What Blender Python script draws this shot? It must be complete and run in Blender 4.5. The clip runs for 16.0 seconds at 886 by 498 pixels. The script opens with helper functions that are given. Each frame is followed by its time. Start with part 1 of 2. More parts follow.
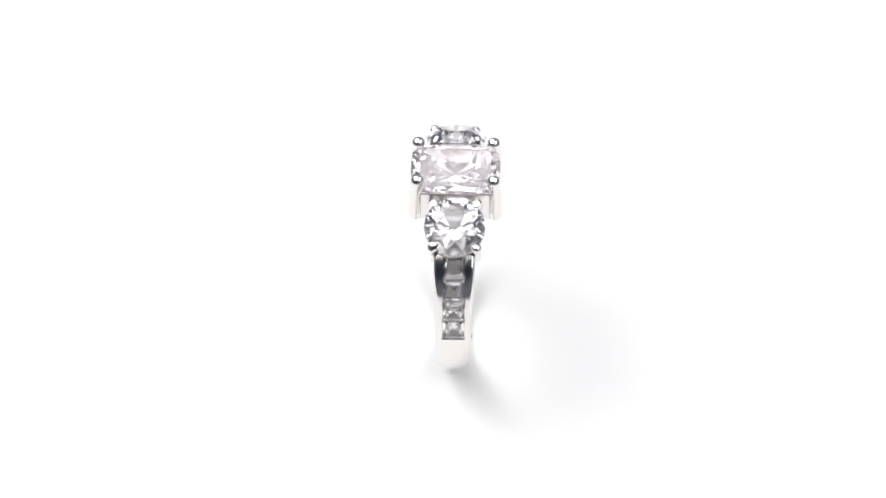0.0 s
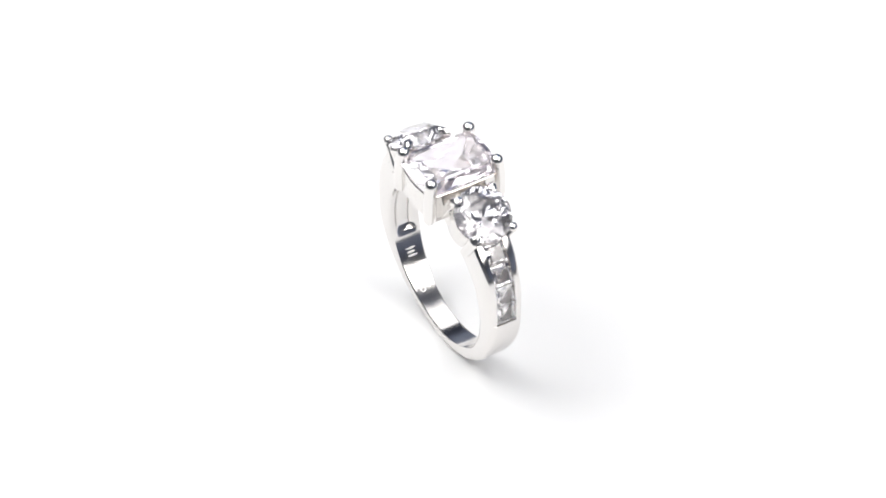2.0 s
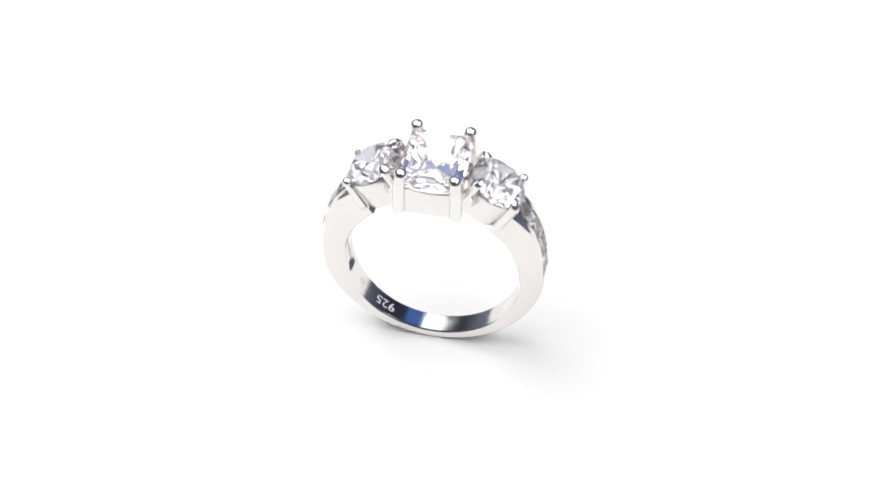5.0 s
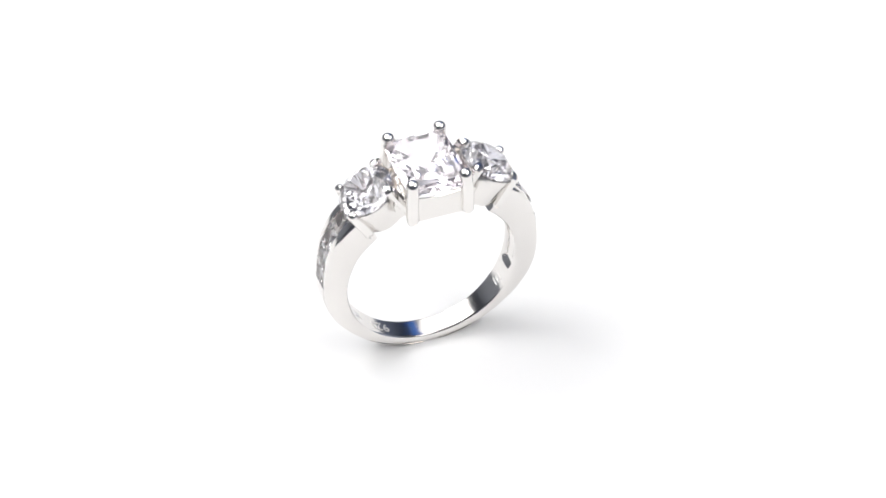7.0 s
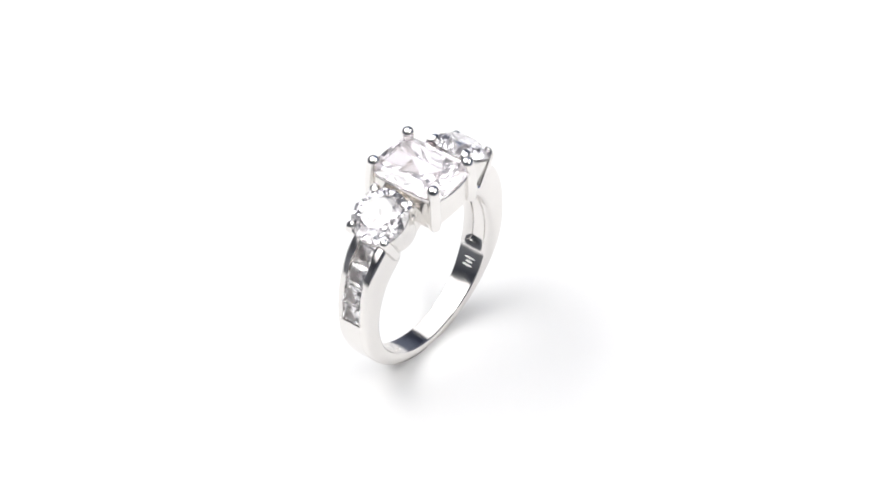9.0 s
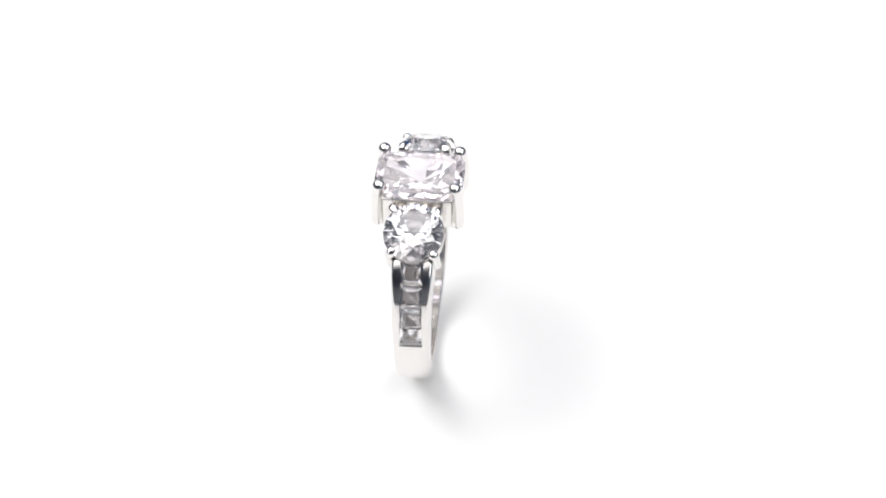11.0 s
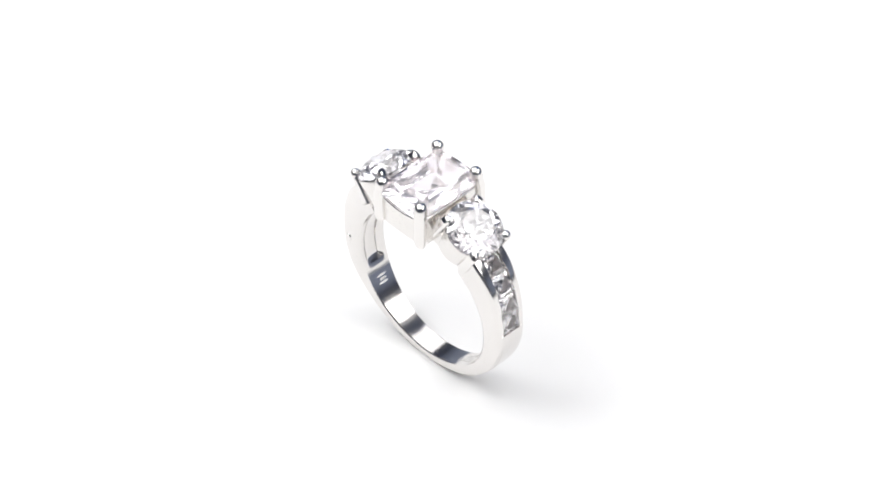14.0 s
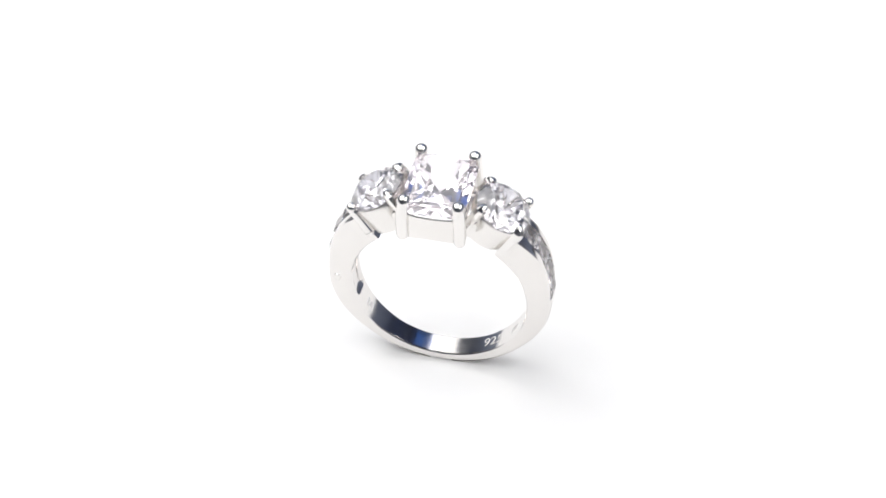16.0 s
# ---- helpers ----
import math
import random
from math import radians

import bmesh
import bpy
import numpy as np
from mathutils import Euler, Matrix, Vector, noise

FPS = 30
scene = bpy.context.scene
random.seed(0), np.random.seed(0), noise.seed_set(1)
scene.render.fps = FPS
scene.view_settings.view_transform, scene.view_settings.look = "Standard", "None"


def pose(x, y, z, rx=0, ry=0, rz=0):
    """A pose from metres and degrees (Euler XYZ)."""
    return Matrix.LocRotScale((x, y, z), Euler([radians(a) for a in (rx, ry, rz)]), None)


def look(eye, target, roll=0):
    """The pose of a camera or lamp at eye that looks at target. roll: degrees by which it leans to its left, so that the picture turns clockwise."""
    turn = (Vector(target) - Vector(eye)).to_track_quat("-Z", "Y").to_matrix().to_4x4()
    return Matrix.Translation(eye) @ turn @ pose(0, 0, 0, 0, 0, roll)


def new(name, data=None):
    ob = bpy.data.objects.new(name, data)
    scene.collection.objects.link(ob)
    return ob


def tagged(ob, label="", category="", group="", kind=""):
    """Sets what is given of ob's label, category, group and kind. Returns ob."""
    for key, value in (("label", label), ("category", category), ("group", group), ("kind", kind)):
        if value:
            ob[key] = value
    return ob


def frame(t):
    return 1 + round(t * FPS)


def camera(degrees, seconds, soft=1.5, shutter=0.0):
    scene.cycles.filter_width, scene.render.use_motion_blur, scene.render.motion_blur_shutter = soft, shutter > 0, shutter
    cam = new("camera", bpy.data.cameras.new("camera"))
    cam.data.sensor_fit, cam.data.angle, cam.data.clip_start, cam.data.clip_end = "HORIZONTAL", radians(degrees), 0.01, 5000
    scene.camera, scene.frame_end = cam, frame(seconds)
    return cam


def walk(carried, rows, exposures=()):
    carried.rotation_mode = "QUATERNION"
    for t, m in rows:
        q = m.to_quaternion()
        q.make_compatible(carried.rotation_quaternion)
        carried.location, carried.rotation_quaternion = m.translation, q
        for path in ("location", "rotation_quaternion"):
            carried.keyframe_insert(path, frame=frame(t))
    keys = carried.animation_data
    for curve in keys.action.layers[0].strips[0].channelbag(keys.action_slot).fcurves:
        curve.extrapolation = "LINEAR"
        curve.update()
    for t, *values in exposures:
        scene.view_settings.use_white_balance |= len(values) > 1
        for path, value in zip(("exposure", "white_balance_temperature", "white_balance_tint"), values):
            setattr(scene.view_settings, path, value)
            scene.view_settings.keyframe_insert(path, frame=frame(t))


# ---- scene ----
MM = 0.001

# ---- camera: fixed, a long lens looking down at the turntable ----
cam = camera(14.0, 16.0, soft=1.65)
EYE = pose(0.0, -0.26268, 0.26532, 46.161, 0.351, -0.433)
walk(cam, [(0.0, EYE), (16.0, EYE)])


# ---- light: soft boxes of a small product studio, blue-grey and grey room round them ----
scene.cycles.max_bounces, scene.cycles.glossy_bounces, scene.cycles.transmission_bounces = 24, 16, 24
world = bpy.data.worlds.new("studio")
scene.world = world
world.use_nodes = True
world.node_tree.nodes["Background"].inputs[0].default_value = (0.64, 0.65, 0.68, 1)
world.node_tree.nodes["Background"].inputs[1].default_value = 0.05


def softbox(name, eye, target, wide, high, watts, colour):
    lamp = bpy.data.lights.new(name, "AREA")
    lamp.shape, lamp.size, lamp.size_y, lamp.energy, lamp.color = "RECTANGLE", wide, high, watts, colour
    ob = new(name, lamp)
    ob.matrix_world = look(eye, target)
    return ob


softbox("softbox_overhead", (-0.39, 0.155, 0.78), (-0.39, 0.155, 0.0), 1.22, 1.55, 10.3, (1.0, 0.995, 0.99))
softbox("softbox_key", (-0.60, 0.22, 0.77), (-0.60, 0.22, 0.0), 0.50, 0.80, 5.3, (1.0, 0.992, 0.98))
softbox("softbox_side", (0.69, -0.29, 0.74), (0.69, -0.29, 0.0), 0.50, 1.28, 8.2, (1.0, 0.985, 0.965))


# ---- materials ----
def material(name):
    m = bpy.data.materials.new(name)
    m.use_nodes = True
    nt = m.node_tree
    return m, nt, nt.nodes["Principled BSDF"]


def noise_node(nt, scale, detail=3.0):
    co = nt.nodes.new("ShaderNodeTexCoord")
    n = nt.nodes.new("ShaderNodeTexNoise")
    n.inputs["Scale"].default_value = scale
    n.inputs["Detail"].default_value = detail
    nt.links.new(co.outputs["Object"], n.inputs["Vector"])
    return n


def ramp_node(nt, source, stops):
    r = nt.nodes.new("ShaderNodeValToRGB")
    for e, (p, c) in zip(r.color_ramp.elements, stops):
        e.position, e.color = p, (*c, 1)
    nt.links.new(source, r.inputs["Fac"])
    return r


def silver(name, tone, rough0, rough1, bump):
    m, nt, p = material(name)
    p.inputs["Metallic"].default_value = 1.0
    broad = noise_node(nt, 300.0)
    r = ramp_node(nt, broad.outputs["Fac"], [(0.3, tuple(c * 0.97 for c in tone)), (0.7, tone)])
    nt.links.new(r.outputs["Color"], p.inputs["Base Color"])
    span = nt.nodes.new("ShaderNodeMapRange")
    span.inputs["To Min"].default_value, span.inputs["To Max"].default_value = rough0, rough1
    nt.links.new(broad.outputs["Fac"], span.inputs["Value"])
    nt.links.new(span.outputs["Result"], p.inputs["Roughness"])
    fine = noise_node(nt, 900.0, 2.0)
    b = nt.nodes.new("ShaderNodeBump")
    b.inputs["Strength"].default_value, b.inputs["Distance"].default_value = bump, 0.0001
    nt.links.new(fine.outputs["Fac"], b.inputs["Height"])
    wave = nt.nodes.new("ShaderNodeBump")
    wave.inputs["Strength"].default_value, wave.inputs["Distance"].default_value = 0.35, 0.00018
    soft = noise_node(nt, 330.0, 1.0)
    nt.links.new(soft.outputs["Fac"], wave.inputs["Height"])
    nt.links.new(wave.outputs["Normal"], b.inputs["Normal"])
    nt.links.new(b.outputs["Normal"], p.inputs["Normal"])
    return m


def crystal(name, tone, ior, clear):
    """Cut crystal, with a faint diffuse veil put in to lift dark facets; clear: the share of light that passes."""
    m, nt, p = material(name)
    p.inputs["Base Color"].default_value = (*tone, 1)
    p.inputs["Transmission Weight"].default_value = clear
    p.inputs["Roughness"].default_value = 0.0
    p.inputs["IOR"].default_value = ior
    return m


def paint(name, tone, rough, scale):
    m, nt, p = material(name)
    n = noise_node(nt, scale)
    r = ramp_node(nt, n.outputs["Fac"], [(0.3, tuple(c * 0.97 for c in tone)), (0.7, tone)])
    nt.links.new(r.outputs["Color"], p.inputs["Base Color"])
    p.inputs["Roughness"].default_value = rough
    return m


SILVER = silver("polished_silver", (0.81, 0.788, 0.768), 0.10, 0.18, 0.03)
SILVER_CLAW = silver("bright_silver", (0.83, 0.81, 0.79), 0.05, 0.10, 0.02)
SILVER_CAST = silver("cast_silver", (0.81, 0.788, 0.765), 0.16, 0.28, 0.26)
SILVER_ROUGH = silver("rough_silver", (0.88, 0.86, 0.85), 0.7, 0.85, 0.3)
STAMP = silver("stamped_silver", (0.95, 0.94, 0.92), 0.45, 0.6, 0.2)
CZ_CLEAR = crystal("clear_zirconia", (0.955, 0.945, 1.0), 2.1, 0.975)
CZ_SMALL = crystal("small_zirconia", (1.0, 0.975, 0.99), 2.0, 0.985)
CZ_LILAC = crystal("pale_lilac_zirconia", (0.985, 0.93, 0.99), 1.95, 0.975)
WHITE_TOP = paint("white_acrylic", (0.86, 0.86, 0.86), 0.55, 40.0)
DAYLIGHT, nt, p = material("blue_daylight")
p.inputs["Base Color"].default_value = (0.1, 0.2, 0.4, 1)
p.inputs["Emission Color"].default_value = (0.07, 0.19, 0.60, 1)
p.inputs["Emission Strength"].default_value = 0.8
WALL_PAINT = paint("blue_grey_studio_paint", (0.42, 0.48, 0.64), 0.7, 3.0)
WALL_GREY = paint("grey_studio_paint", (0.40, 0.42, 0.46), 0.7, 3.0)
BENCH = paint("dark_bench_laminate", (0.035, 0.038, 0.045), 0.6, 12.0)


# ---- helpers for meshes (coordinates in millimetres) ----
def mesh_object(name, bm, mat, parent=None, label="", smooth=None):
    bmesh.ops.recalc_face_normals(bm, faces=bm.faces)
    bmesh.ops.scale(bm, vec=(MM, MM, MM), verts=bm.verts)
    me = bpy.data.meshes.new(name)
    bm.to_mesh(me)
    bm.free()
    me.materials.append(mat)
    if smooth is not None:
        me.shade_smooth()
        me.set_sharp_from_angle(angle=radians(smooth))
    ob = new(name, me)
    if parent is not None:
        ob.parent = parent
    return tagged(ob, label=label)


def part(name, bm, mat, parent, label="", smooth=None):
    return mesh_object(name, bm, mat, parent, label, smooth)


def loft(rings, closed=True, caps=True):
    """A bmesh skin over rings of equal length."""
    bm = bmesh.new()
    rows = [[bm.verts.new(p) for p in ring] for ring in rings]
    n = len(rows[0])
    for a, b in zip(rows, rows[1:]):
        for i in range(n if closed else n - 1):
            j = (i + 1) % n
            bm.faces.new((a[i], a[j], b[j], b[i]))
    if caps:
        bm.faces.new(rows[0])
        bm.faces.new(rows[-1])
    return bm


def claw(profile, turn, lean, steps=20):
    """A claw whose stem stands lean (x, y) outside its tip."""
    top = profile[-1][1] - 0.5
    rings = []
    for r, h in profile:
        out = smoothstep(-0.35, 2.2, top - h)
        rings.append([turn @ Vector((lean[0] * out + max(r, 0.004) * math.cos(2 * math.pi * k / steps), lean[1] * out + max(r, 0.004) * math.sin(2 * math.pi * k / steps), h)) for k in range(steps)])
    return loft(rings)


def revolve(profile, turn, steps=20):
    """A solid of revolution: profile of (radius, height), placed by the matrix turn (in millimetres)."""
    rings = []
    for r, h in profile:
        rings.append([turn @ Vector((max(r, 0.004) * math.cos(2 * math.pi * k / steps), max(r, 0.004) * math.sin(2 * math.pi * k / steps), h)) for k in range(steps)])
    return loft(rings)


def smoothstep(a, b, x):
    u = min(1.0, max(0.0, (x - a) / (b - a)))
    return u * u * (3 - 2 * u)


# ---- the setting: white turntable top, dark bench and the room round it ----
def box(x0, x1, y0, y1, z0, z1):
    bm = bmesh.new()
    bmesh.ops.create_cube(bm, size=1.0)
    for v in bm.verts:
        v.co = Vector(((x0 + x1) / 2 + v.co.x * (x1 - x0), (y0 + y1) / 2 + v.co.y * (y1 - y0), (z0 + z1) / 2 + v.co.z * (z1 - z0)))
    return bm


def joined(boxes):
    bm = bmesh.new()
    for b in boxes:
        piece = bpy.data.meshes.new("piece")
        one = box(*b)
        one.to_mesh(piece)
        one.free()
        bm.from_mesh(piece)
        bpy.data.meshes.remove(piece)
    return bm


WIN = (250, 1150, 930, 1800)          # the window's opening in the north wall: x, x, z, z


def setting():
    top = revolve([(0, -12), (158, -12), (160, -10), (160, -1.5), (158.5, 0), (0, 0)], Matrix.Identity(4), 128)
    tagged(mesh_object("ground", top, WHITE_TOP, smooth=30), "round plain white matt acrylic turntable top", "turntable", kind="structure")
    tagged(mesh_object("floor", box(-1500, 1500, -1500, 1500, -60, -12), BENCH), "dark matt studio bench under the turntable", "bench", kind="structure")
    x0, x1, z0, z1 = WIN
    north = joined([(-1500, x0, 1500, 1600, -60, 2200), (x1, 1500, 1500, 1600, -60, 2200), (x0, x1, 1500, 1600, -60, z0), (x0, x1, 1500, 1600, z1, 2200)])
    tagged(mesh_object("wall_north", north, WALL_PAINT), "blue-grey painted plain wall of the studio", "wall", kind="structure")
    tagged(mesh_object("wall_east", box(1500, 1600, -1600, 1600, -60, 2200), WALL_PAINT), "blue-grey painted plain wall of the studio", "wall", kind="structure")
    for name, b in (("wall_south", (-1500, 1500, -1600, -1500, -60, 2200)), ("wall_west", (-1600, -1500, -1600, 1600, -60, 2200))):
        tagged(mesh_object(name, box(*b), WALL_GREY), "grey painted plain wall of the studio", "wall", kind="structure")
    window = tagged(new("window_1"), "dark framed window with bluish daylight outside", "window", kind="structure")
    xm, zm, w = 640, 1330, 16
    for b in ((x0, x0 + 30, z0, z1), (x1 - 30, x1, z0, z1), (x0 + 30, x1 - 30, z0, z0 + 30), (x0 + 30, x1 - 30, z1 - 30, z1), (xm - w, xm + w, z0 + 30, z1 - 30), (x0 + 30, xm - w, zm - w, zm + w), (xm + w, x1 - 30, zm - w, zm + w)):
        part("window_frame", box(b[0], b[1], 1490, 1580, b[2], b[3]), WALL_PAINT, window)
    for xa, xb in ((x0 + 30, xm - w), (xm + w, x1 - 30)):
        for za, zb in ((z0 + 30, zm - w), (zm + w, z1 - 30)):
            part("pane", box(xa, xb, 1530, 1538, za, zb), DAYLIGHT, window)
    tagged(mesh_object("ceiling", box(-1600, 1600, -1600, 1600, 2200, 2300), WALL_PAINT), "blue-grey painted plain studio ceiling", "ceiling", kind="structure")


# ---- the ring: x along the finger, y across, z up, base on the white surface ----
RC = 10.10         # height of the hoop's centre
RI = 9.05          # inner radius
CHANNEL = (95.0, 139.6)
SHANK_END = 139.5


def outer_radius(phi):
    a = abs(phi)
    return 10.10 + 0.25 * smoothstep(0, 50, a) + 1.10 * smoothstep(40, 98, a) + 1.10 * smoothstep(92, 134, a)


def half_width(phi):
    a = abs(phi)
    return 1.22 + 0.55 * smoothstep(10, 85, a) + 0.15 * smoothstep(85, 115, a) + 0.20 * smoothstep(114, 138, a)


def hoop_point(phi, r, x):
    a = radians(phi)
    return Vector((x, r * math.sin(a), RC - r * math.cos(a)))


def shank_section(phi, channel):
    """Half-round section; channel: 0 or 1, the groove for the stones."""
    ro, w = outer_radius(phi), half_width(phi)
    g = 1.08 + 0.05 * math.cos(radians((abs(phi) - CHANNEL[0]) * 360 / 10.9)) * channel   # half width of the groove
    rail = smoothstep(85, 105, abs(phi))
    tall, side = 0.38 + 0.12 * rail, 0.38 + 0.04 * rail
    pts = [(RI, -w + 0.18), (RI + 0.10, -w + 0.05), (RI + 0.25, -w)]
    pts += [(ro - tall * (1 - math.sin(radians(q))), -w + side * (1 - math.cos(radians(q)))) for q in (0, 18, 36, 54, 72, 90)]
    deep = ro - 1.35 * channel
    crown = 0.10 * (1 - channel)
    inner = [(ro + crown * 0.5, -g - 0.02), (deep + crown, -g), (deep + crown, g), (ro + crown * 0.5, g + 0.02)]
    mirror = [(r, -x) for r, x in reversed(pts)]
    hollow = 0.42 * smoothstep(70, 75, abs(phi)) * (1 - smoothstep(118, 136, abs(phi)))
    under = [(RI, 1.15), (RI + hollow * 0.6, 0.95), (RI + hollow, 0.6), (RI + hollow, -0.6), (RI + hollow * 0.6, -0.95), (RI, -1.15)]
    return [hoop_point(phi, r, x) for r, x in pts + inner + mirror + under]


def shank(parent):
    stops = []
    for k in range(141):
        a = SHANK_END * (k - 70) / 70
        stops.append((a, 1 if CHANNEL[0] < abs(a) else 0))
    for s in (-1, 1):
        stops += [(s * (CHANNEL[0] - 0.05), 0), (s * (CHANNEL[0] + 0.05), 1)]
    stops = sorted(s for s in stops if abs(abs(s[0]) - CHANNEL[0]) > 0.01)
    return part("shank", loft([shank_section(*s) for s in stops]), SILVER, parent, "polished silver hoop with slight casting marks", 35)


def princess(long, wide, crown, depth):
    """A small square cut stone, table up, girdle at height 0."""
    bm = bmesh.new()
    a, b = long / 2, wide / 2
    t = 0.62
    top = [bm.verts.new((sx * a * t, sy * b * t, crown)) for sx, sy in ((-1, -1), (1, -1), (1, 1), (-1, 1))]
    g1 = [bm.verts.new((sx * a, sy * b, 0)) for sx, sy in ((-1, -1), (1, -1), (1, 1), (-1, 1))]
    g0 = [bm.verts.new((sx * a, sy * b, -0.08)) for sx, sy in ((-1, -1), (1, -1), (1, 1), (-1, 1))]
    edge = [bm.verts.new((x, y, -0.08)) for x, y in ((0, -b), (a, 0), (0, b), (-a, 0))]
    belt = [bm.verts.new((sx * a * 0.52, sy * b * 0.52, -0.08 - depth * 0.62)) for sx, sy in ((-1, -1), (1, -1), (1, 1), (-1, 1))]
    mid = [bm.verts.new((x, y, -0.08 - depth * 0.5)) for x, y in ((0, -b * 0.6), (a * 0.6, 0), (0, b * 0.6), (-a * 0.6, 0))]
    tip = bm.verts.new((0, 0, -0.08 - depth))
    bm.faces.new(top)
    for i in range(4):
        j = (i + 1) % 4
        bm.faces.new((g1[i], g1[j], top[j], top[i]))
        bm.faces.new((g0[i], edge[i], g0[j], g1[j], g1[i]))
        bm.faces.new((g0[i], belt[i], mid[i], edge[i]))
        bm.faces.new((edge[i], mid[i], belt[j], g0[j]))
        bm.faces.new((belt[i], tip, mid[i]))
        bm.faces.new((mid[i], tip, belt[j]))
    return bm


def brilliant(r, crown, pavilion, girdle):
    """A round brilliant, 57 facets, girdle at height 0."""
    bm = bmesh.new()

    def ring(n, rad, z, shift=0.0):
        return [bm.verts.new((rad * math.cos(2 * math.pi * (k + shift) / n), rad * math.sin(2 * math.pi * (k + shift) / n), z)) for k in range(n)]
    table = ring(8, 0.56 * r, crown)
    star = ring(8, 0.80 * r, crown * (1 - (0.80 * math.cos(math.pi / 8) - 0.56) / 0.44), 0.5)
    up = ring(16, r, 0)
    low = ring(16, r, -girdle)
    half = ring(8, 0.25 * r, -girdle - pavilion * (1 - 0.25 * math.cos(math.pi / 8)), 0.5)
    tip = bm.verts.new((0, 0, -girdle - pavilion))
    bm.faces.new(table)
    for k in range(8):
        n = (k + 1) % 8
        p = (k - 1) % 8
        bm.faces.new((table[k], table[n], star[k]))
        bm.faces.new((table[k], star[p], up[2 * k], star[k]))
        bm.faces.new((star[k], up[2 * k], up[2 * k + 1]))
        bm.faces.new((star[k], up[2 * k + 1], up[(2 * k + 2) % 16]))
        bm.faces.new((low[2 * k], half[p], tip, half[k]))
        bm.faces.new((half[k], low[2 * k], low[2 * k + 1]))
        bm.faces.new((half[k], low[2 * k + 1], low[(2 * k + 2) % 16]))
    for k in range(16):
        n = (k + 1) % 16
        bm.faces.new((up[k], up[n], low[n], low[k]))
    return bm


def radiant(a, b, crown, pavilion):
    """A rectangular cut with trimmed corners and many small facets below; half sizes a and b, girdle at height 0."""
    bm = bmesh.new()

    def outline(s, z, cut, bulge=0.0, shift=0.0, narrow=0.0):
        corners = [(-a + cut, -b), (a - cut, -b), (a, -b + cut), (a, b - cut), (a - cut, b), (-a + cut, b), (-a, b - cut), (-a, -b + cut)]
        counts = (4, 1, 3, 1, 4, 1, 3, 1)
        pts = []
        for i, n in enumerate(counts):
            (x0, y0), (x1, y1) = corners[i], corners[(i + 1) % 8]
            for k in range(n):
                u = (k + shift) / n
                out = bulge * 4 * u * (1 - u) if n > 2 else 0.0
                nx, ny = (y1 - y0), -(x1 - x0)
                d = math.hypot(nx, ny)
                pts.append(bm.verts.new(((x0 + (x1 - x0) * u + out * nx / d) * s, (y0 + (y1 - y0) * u + out * ny / d) * (s - narrow), z)))
        return pts
    g = -0.14
    table = outline(0.82, crown, 0.95, narrow=0.07)
    up = outline(1.0, 0.0, 0.75, 0.12)
    low = outline(1.0, g, 0.75, 0.12)
    rings = [low, outline(0.82, g - pavilion * 0.28, 0.8, 0.1, 0.5), outline(0.46, g - pavilion * 0.68, 0.9, 0.0)]
    tip = bm.verts.new((0, 0, g - pavilion))
    n = len(table)
    bm.faces.new(table)
    for i in range(n):
        j = (i + 1) % n
        bm.faces.new((table[i], table[j], up[j]))
        bm.faces.new((table[i], up[j], up[i]))
        bm.faces.new((up[i], up[j], low[j], low[i]))
        for top, under in zip(rings, rings[1:]):
            bm.faces.new((top[i], top[j], under[i]))
            bm.faces.new((under[i], top[j], under[j]))
        bm.faces.new((rings[-1][i], rings[-1][j], tip))
    return bm


def placed(bm, turn):
    bmesh.ops.transform(bm, matrix=turn, verts=bm.verts)
    return bm


def dome(r, top, foot, stem=0.86):
    """Profile of a round claw: soft foot, straight stem, ball tip centred at height top."""
    pts = [(0.0, foot), (r * 0.55, foot + 0.03), (r * 0.8, foot + 0.25), (r * stem, foot + 0.6), *((r * stem, top - 3.3 + 0.24 * k) for k in range(12)), (r * stem, top - r * 0.5)]
    for k in range(9):
        t = radians(-22 + k * 112 / 8)
        pts.append((r * math.cos(t), top + r * math.sin(t)))
    return pts


BEAD_Z = 24.40
CLAW_X, CLAW_Y = 3.74, 2.73
SIDE_Y, SIDE_Z, SIDE_TILT = 6.58, 22.02, 31.2


def wall_plate(half, z_low, rise, z_top, bulge, thick, turn):
    """A gallery wall between two claws: arched lower edge, slightly bowed face."""
    rings = []
    n = 12
    for k in range(n + 1):
        u = -1 + 2 * k / n
        out = bulge * (1 - u * u)
        low = z_low + rise * (1 - u * u)
        rings.append([turn @ Vector(p) for p in ((half * u, out - thick, low), (half * u, out, low), (half * u, out + 0.05, (low + z_top) / 2), (half * u, out, z_top - 0.08), (half * u, out - 0.08, z_top), (half * u, out - 0.14, z_top), (half * u, out - thick, z_top - 0.7))])
    return loft(rings)


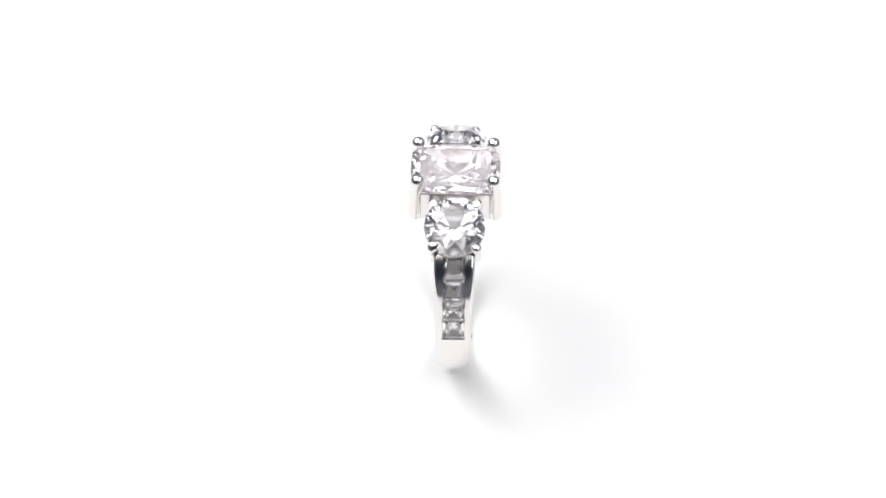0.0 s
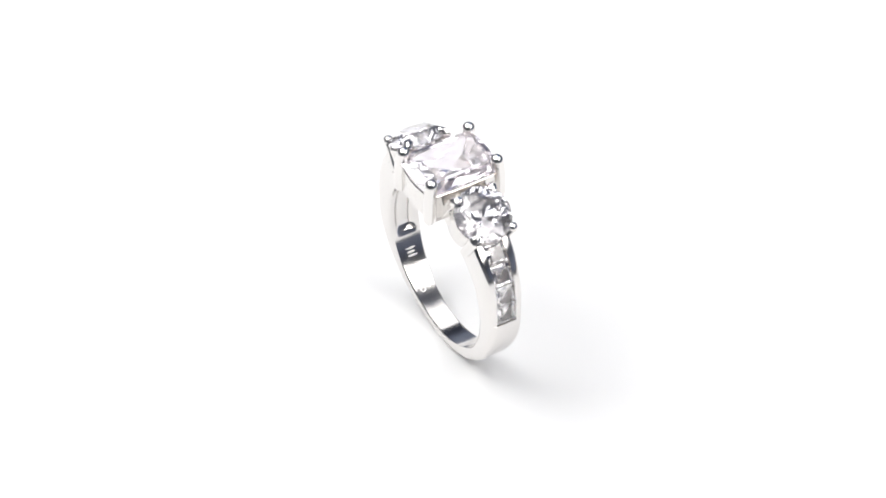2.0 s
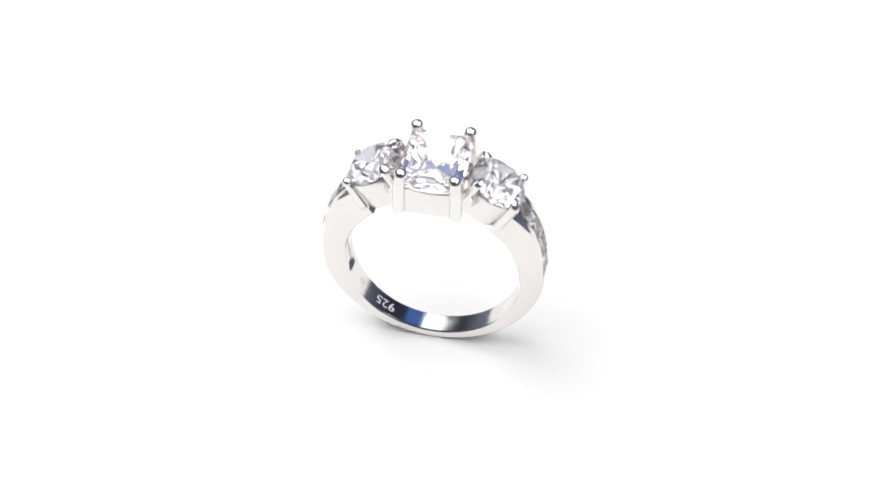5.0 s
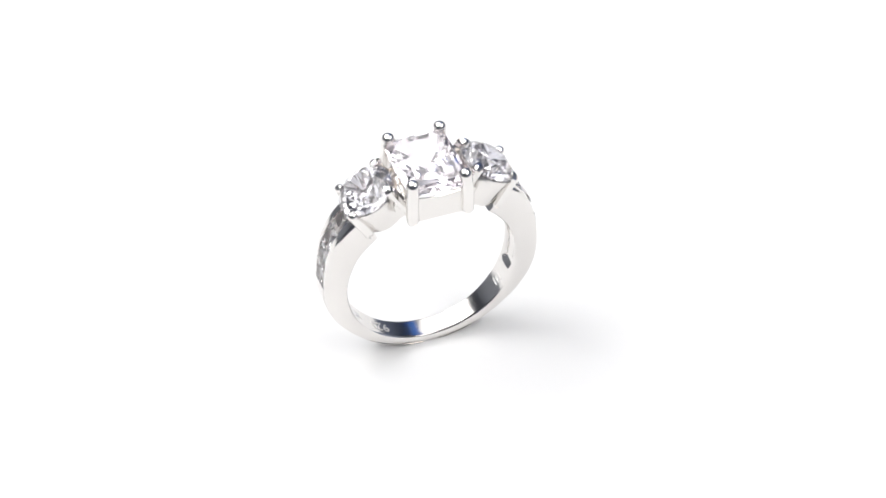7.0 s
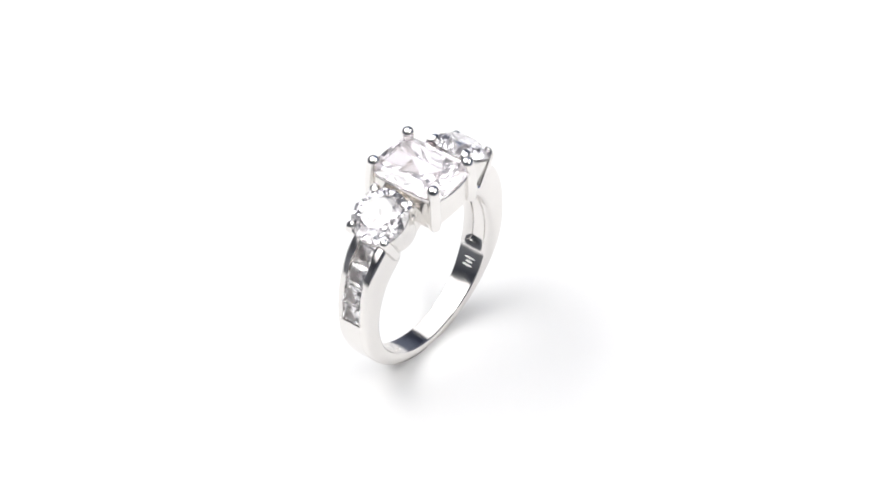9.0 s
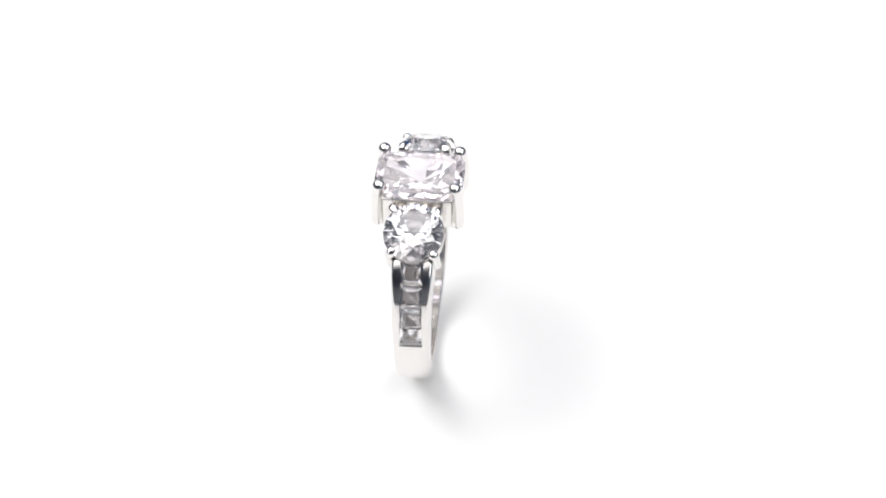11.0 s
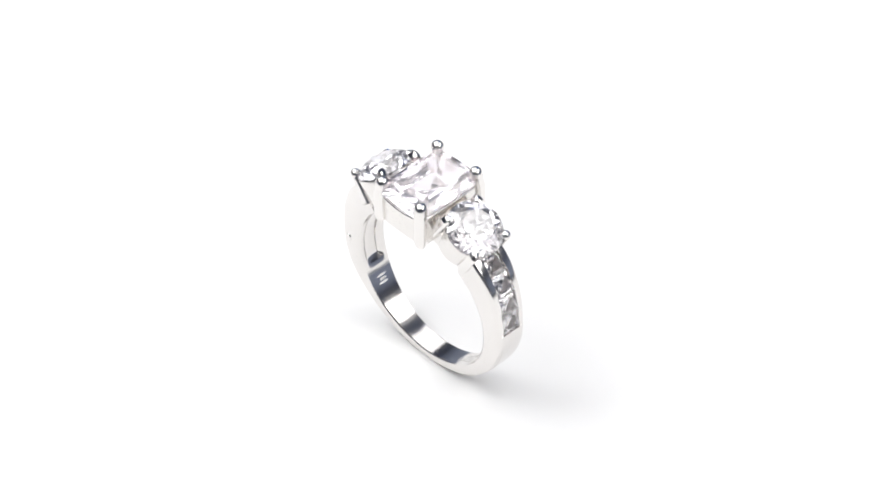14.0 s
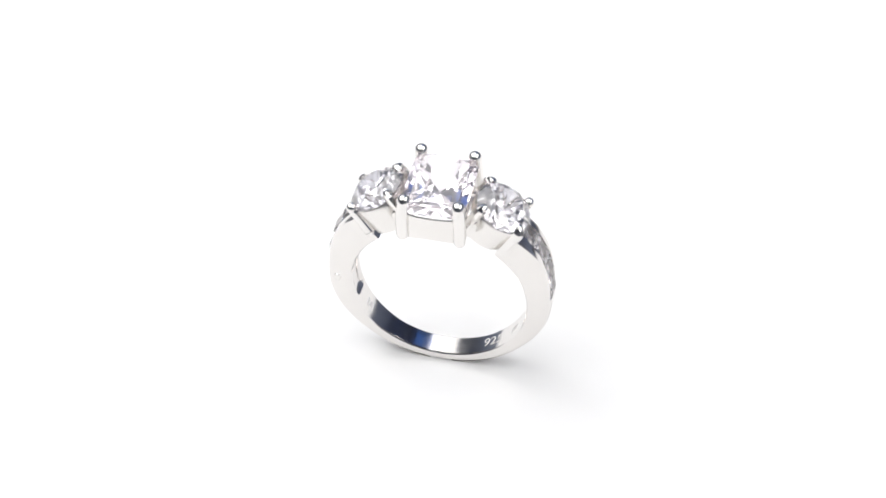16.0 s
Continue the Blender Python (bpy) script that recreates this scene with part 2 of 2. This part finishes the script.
def centre_head(parent):
    head = part("centre_setting", wall_plate(CLAW_Y, 19.75, 0.4, 22.95, 0.35, 0.45, Matrix.Translation((CLAW_X + 0.25, 0, 0)) @ Matrix.Rotation(radians(-90), 4, "Z")), SILVER_CAST, parent, "silver gallery wall under the rectangular stone", 40)
    part("gallery_wall", wall_plate(CLAW_Y, 19.75, 0.4, 22.95, 0.35, 0.45, Matrix.Translation((-CLAW_X - 0.25, 0, 0)) @ Matrix.Rotation(radians(90), 4, "Z")), SILVER_CAST, head, "", 40)
    for s in (-1, 1):
        part("gallery_wall", wall_plate(CLAW_X, 19.6, 0.1, 22.95, 0.1, 0.45, Matrix.Translation((0, s * (CLAW_Y + 0.3), 0)) @ Matrix.Rotation(0 if s > 0 else math.pi, 4, "Z")), SILVER_CAST, head, "", 40)
    for s in (-1, 1):                      # rough cast webs to the side cups
        rings = []
        for k in range(13):
            x = -2.5 + 5.0 * k / 12
            top = 22.2 - 0.10 * x * x + 0.12 * math.sin(k * 2.1)
            rings.append([Vector((x, s * y, z)) for y, z in ((2.9, 19.7), (4.0, 19.2), (5.2, 19.4), (4.75, top - 0.9), (4.1, top - 0.25), (3.3, top), (2.9, top))])
        part("web", loft(rings), SILVER_CAST, head, "rough cast silver web", 40)
    for sx in (-1, 1):
        for sy in (-1, 1):
            part("claw", claw(dome(0.69, BEAD_Z, 19.6, 0.96), Matrix.Translation((sx * CLAW_X, sy * CLAW_Y, 0)), (sx * 0.26, sy * 0.16)), SILVER_CLAW, head, "round-tipped polished silver claw", 50)
    part("centre_stone", placed(radiant(4.3, 3.22, 0.50, 3.15), Matrix.Translation((0, 0, 23.6))), CZ_LILAC, parent, "rectangular faceted pale lilac crystal stone")


def pinched_claw(turn, dx, dy):
    """A claw pressed over the stone: faceted stem, blunt point that leans to the stone."""
    rings = []
    for r, h, lean in ((0.30, -3.8, 0.0), (0.50, -3.5, 0.0), (0.53, -1.2, 0.0), (0.56, -0.35, 0.0), (0.55, 0.05, 0.06), (0.42, 0.36, 0.16), (0.20, 0.52, 0.26), (0.06, 0.54, 0.30)):
        ring = []
        for k in range(9):
            a = 2 * math.pi * k / 9 + 0.3
            q = r * (1.0 + 0.10 * math.sin(3 * a + dx) + 0.06 * math.cos(2 * a + dy))
            ring.append(turn @ Vector((q * math.cos(a) + lean * dx, q * math.sin(a) + lean * dy, h)))
        rings.append(ring)
    return loft(rings)


def side_head(parent, s):
    """A round stone in its tilted cup; s: which shoulder."""
    turn = Matrix.Translation((0, s * SIDE_Y, SIDE_Z)) @ Matrix.Rotation(radians(-s * SIDE_TILT), 4, "X")
    cup = [(2.45, -3.85), (2.62, -3.9), (2.75, -3.2), (2.95, -1.4), (3.02, -0.6), (2.98, -0.5), (2.72, -0.5), (2.5, -1.6), (2.3, -3.2), (2.3, -3.8)]
    rings = [[turn @ Vector((r * math.cos(2 * math.pi * k / 40), r * math.sin(2 * math.pi * k / 40), h)) for k in range(40)] for r, h in cup]
    bm = loft(rings + rings[:1], caps=False)
    bmesh.ops.remove_doubles(bm, verts=bm.verts, dist=1e-4)
    head = part("side_setting", bm, SILVER_CAST, parent, "silver cup under the round stone", 40)
    for sx in (-1, 1):
        for sy in (-1, 1):
            place = turn @ Matrix.Translation((sx * 2.16, sy * 2.28, 0))
            if sy == s and sx != s:
                part("claw", revolve(dome(0.55, 0.0, -3.8, 0.96), place), SILVER_CLAW, head, "round-tipped polished silver claw", 50)
            else:
                part("claw", pinched_claw(place, -sx, -sy), SILVER_CLAW, head, "pinched pointed silver claw", 25)
    part("side_stone", placed(brilliant(3.05, 0.98, 2.72, 0.1), turn @ Matrix.Translation((0, 0, -0.20))), CZ_CLEAR, parent, "round brilliant-cut clear crystal stone")


def channel_stones(parent, s):
    # rough strip added over the groove floor, scatters light up into the stones
    rings = []
    for k in range(25):
        phi = s * (CHANNEL[0] + 0.3 + (CHANNEL[1] - CHANNEL[0] - 0.6) * k / 24)
        deep = outer_radius(phi) - 1.33
        rings.append([hoop_point(phi, deep + lift, x) for x, lift in ((-1.0, 0.0), (-1.0, 0.30), (-0.8, 0.06), (0.8, 0.06), (1.0, 0.30), (1.0, 0.0))])
    part("channel_reflector", loft(rings), SILVER_ROUGH, parent, "rough silver strip added under the small stones to scatter light")
    n = 4
    step = (CHANNEL[1] - CHANNEL[0] - 0.9) / n
    for k in range(n):
        phi = s * (CHANNEL[0] + 0.4 + step * (k + 0.5))
        r = outer_radius(phi) - 0.12
        z = hoop_point(phi, 1, 0) - hoop_point(phi, 0, 0)
        x = Vector((1, 0, 0))
        y = z.cross(x)
        turn = Matrix((x, y, z)).transposed().to_4x4()
        turn.translation = hoop_point(phi, r, 0)
        long = radians(step) * r * 0.97
        part("channel_stone", placed(princess(2.16, long, 0.22, 0.68), turn), CZ_SMALL, parent, "small square-cut clear crystal set flush")


def stamp(parent):
    """The fineness mark, on the inner face of the hoop."""
    text = bpy.data.curves.new("stamp", "FONT")
    text.body, text.size, text.extrude, text.align_x, text.align_y = "925", 1.6, 0.02, "CENTER", "CENTER"
    tmp = bpy.data.objects.new("stamp_text", text)
    flat = bpy.data.meshes.new_from_object(tmp)
    bpy.data.objects.remove(tmp)
    bm = bmesh.new()
    bm.from_mesh(flat)
    for v in bm.verts:
        phi = STAMP_PHI + math.degrees(v.co.x / RI)
        v.co = hoop_point(phi, RI - 0.015 - v.co.z, -v.co.y)
    part("stamp", bm, STAMP, parent, "stamped fineness mark 925")


def punch_mark(parent, phi):
    """A small worn punch mark that cannot be read: a bar on the inner face."""
    bm = bmesh.new()
    rng = random.Random(int(abs(phi)))
    for u, v, long, wide in ((-0.40, 0.0, 0.20, 1.05), (0.0, -0.05, 0.24, 0.80), (0.40, 0.0, 0.20, 1.05)):
        ring = []
        for k in range(12):
            a = k * math.pi / 6
            d = rng.uniform(0.8, 1.1)
            ring.append((u + long * 0.62 * d * math.cos(a), v + wide * 0.55 * d * math.sin(a)))
        rows = []
        for grow, lift in ((1.12, 0.0), (0.9, 0.03), (0.4, 0.04)):
            rows.append([bm.verts.new(hoop_point(phi + math.degrees((u + (x - u) * grow) / RI), RI - lift, v + (y - v) * grow)) for x, y in ring])
        for p, q in zip(rows, rows[1:]):
            for k in range(12):
                bm.faces.new((p[k], p[(k + 1) % 12], q[(k + 1) % 12], q[k]))
        bm.faces.new(rows[-1])
    part("punch_mark", bm, STAMP, parent, "small worn punch mark")


def casting_pit(parent):
    """A shallow flaw on the flat side of the hoop."""
    bm = bmesh.new()
    c = hoop_point(-92.0, 10.55, half_width(92) + 0.0)
    rows = []
    for r, h in ((0.50, -0.02), (0.42, 0.10), (0.28, 0.05), (0.10, -0.02)):
        rows.append([bm.verts.new(c + Vector((h, r * 0.75 * math.cos(k * math.pi / 8), r * math.sin(k * math.pi / 8)))) for k in range(16)])
    for p, q in zip(rows, rows[1:]):
        for k in range(16):
            bm.faces.new((p[k], p[(k + 1) % 16], q[(k + 1) % 16], q[k]))
    bm.faces.new(rows[-1])
    part("casting_pit", bm, SILVER, parent, "small shallow casting flaw", 60)


STAMP_PHI = 35.0


def finger_ring():
    base = new("ring")
    base.empty_display_size = 0.005
    tagged(base, "polished silver three-stone ring standing upright on a white surface", "ring")
    shank(base)
    centre_head(base)
    for s in (-1, 1):
        side_head(base, s)
        channel_stones(base, s)
    stamp(base)
    punch_mark(base, -58.0)
    punch_mark(base, 56.0)
    casting_pit(base)
    return base


# ---- what moves ----
def ring_pose(t):
    turn = 15.563 * t + 0.03376 * t * t
    return pose(0, 0, 0, 0, 0, turn) @ pose(0.00148, 0.00084, 0, 0.69, 0.68, -1.24)


def motions():
    walk(ring, [(k * 0.5, ring_pose(k * 0.5)) for k in range(33)])


setting()
ring = finger_ring()
motions()
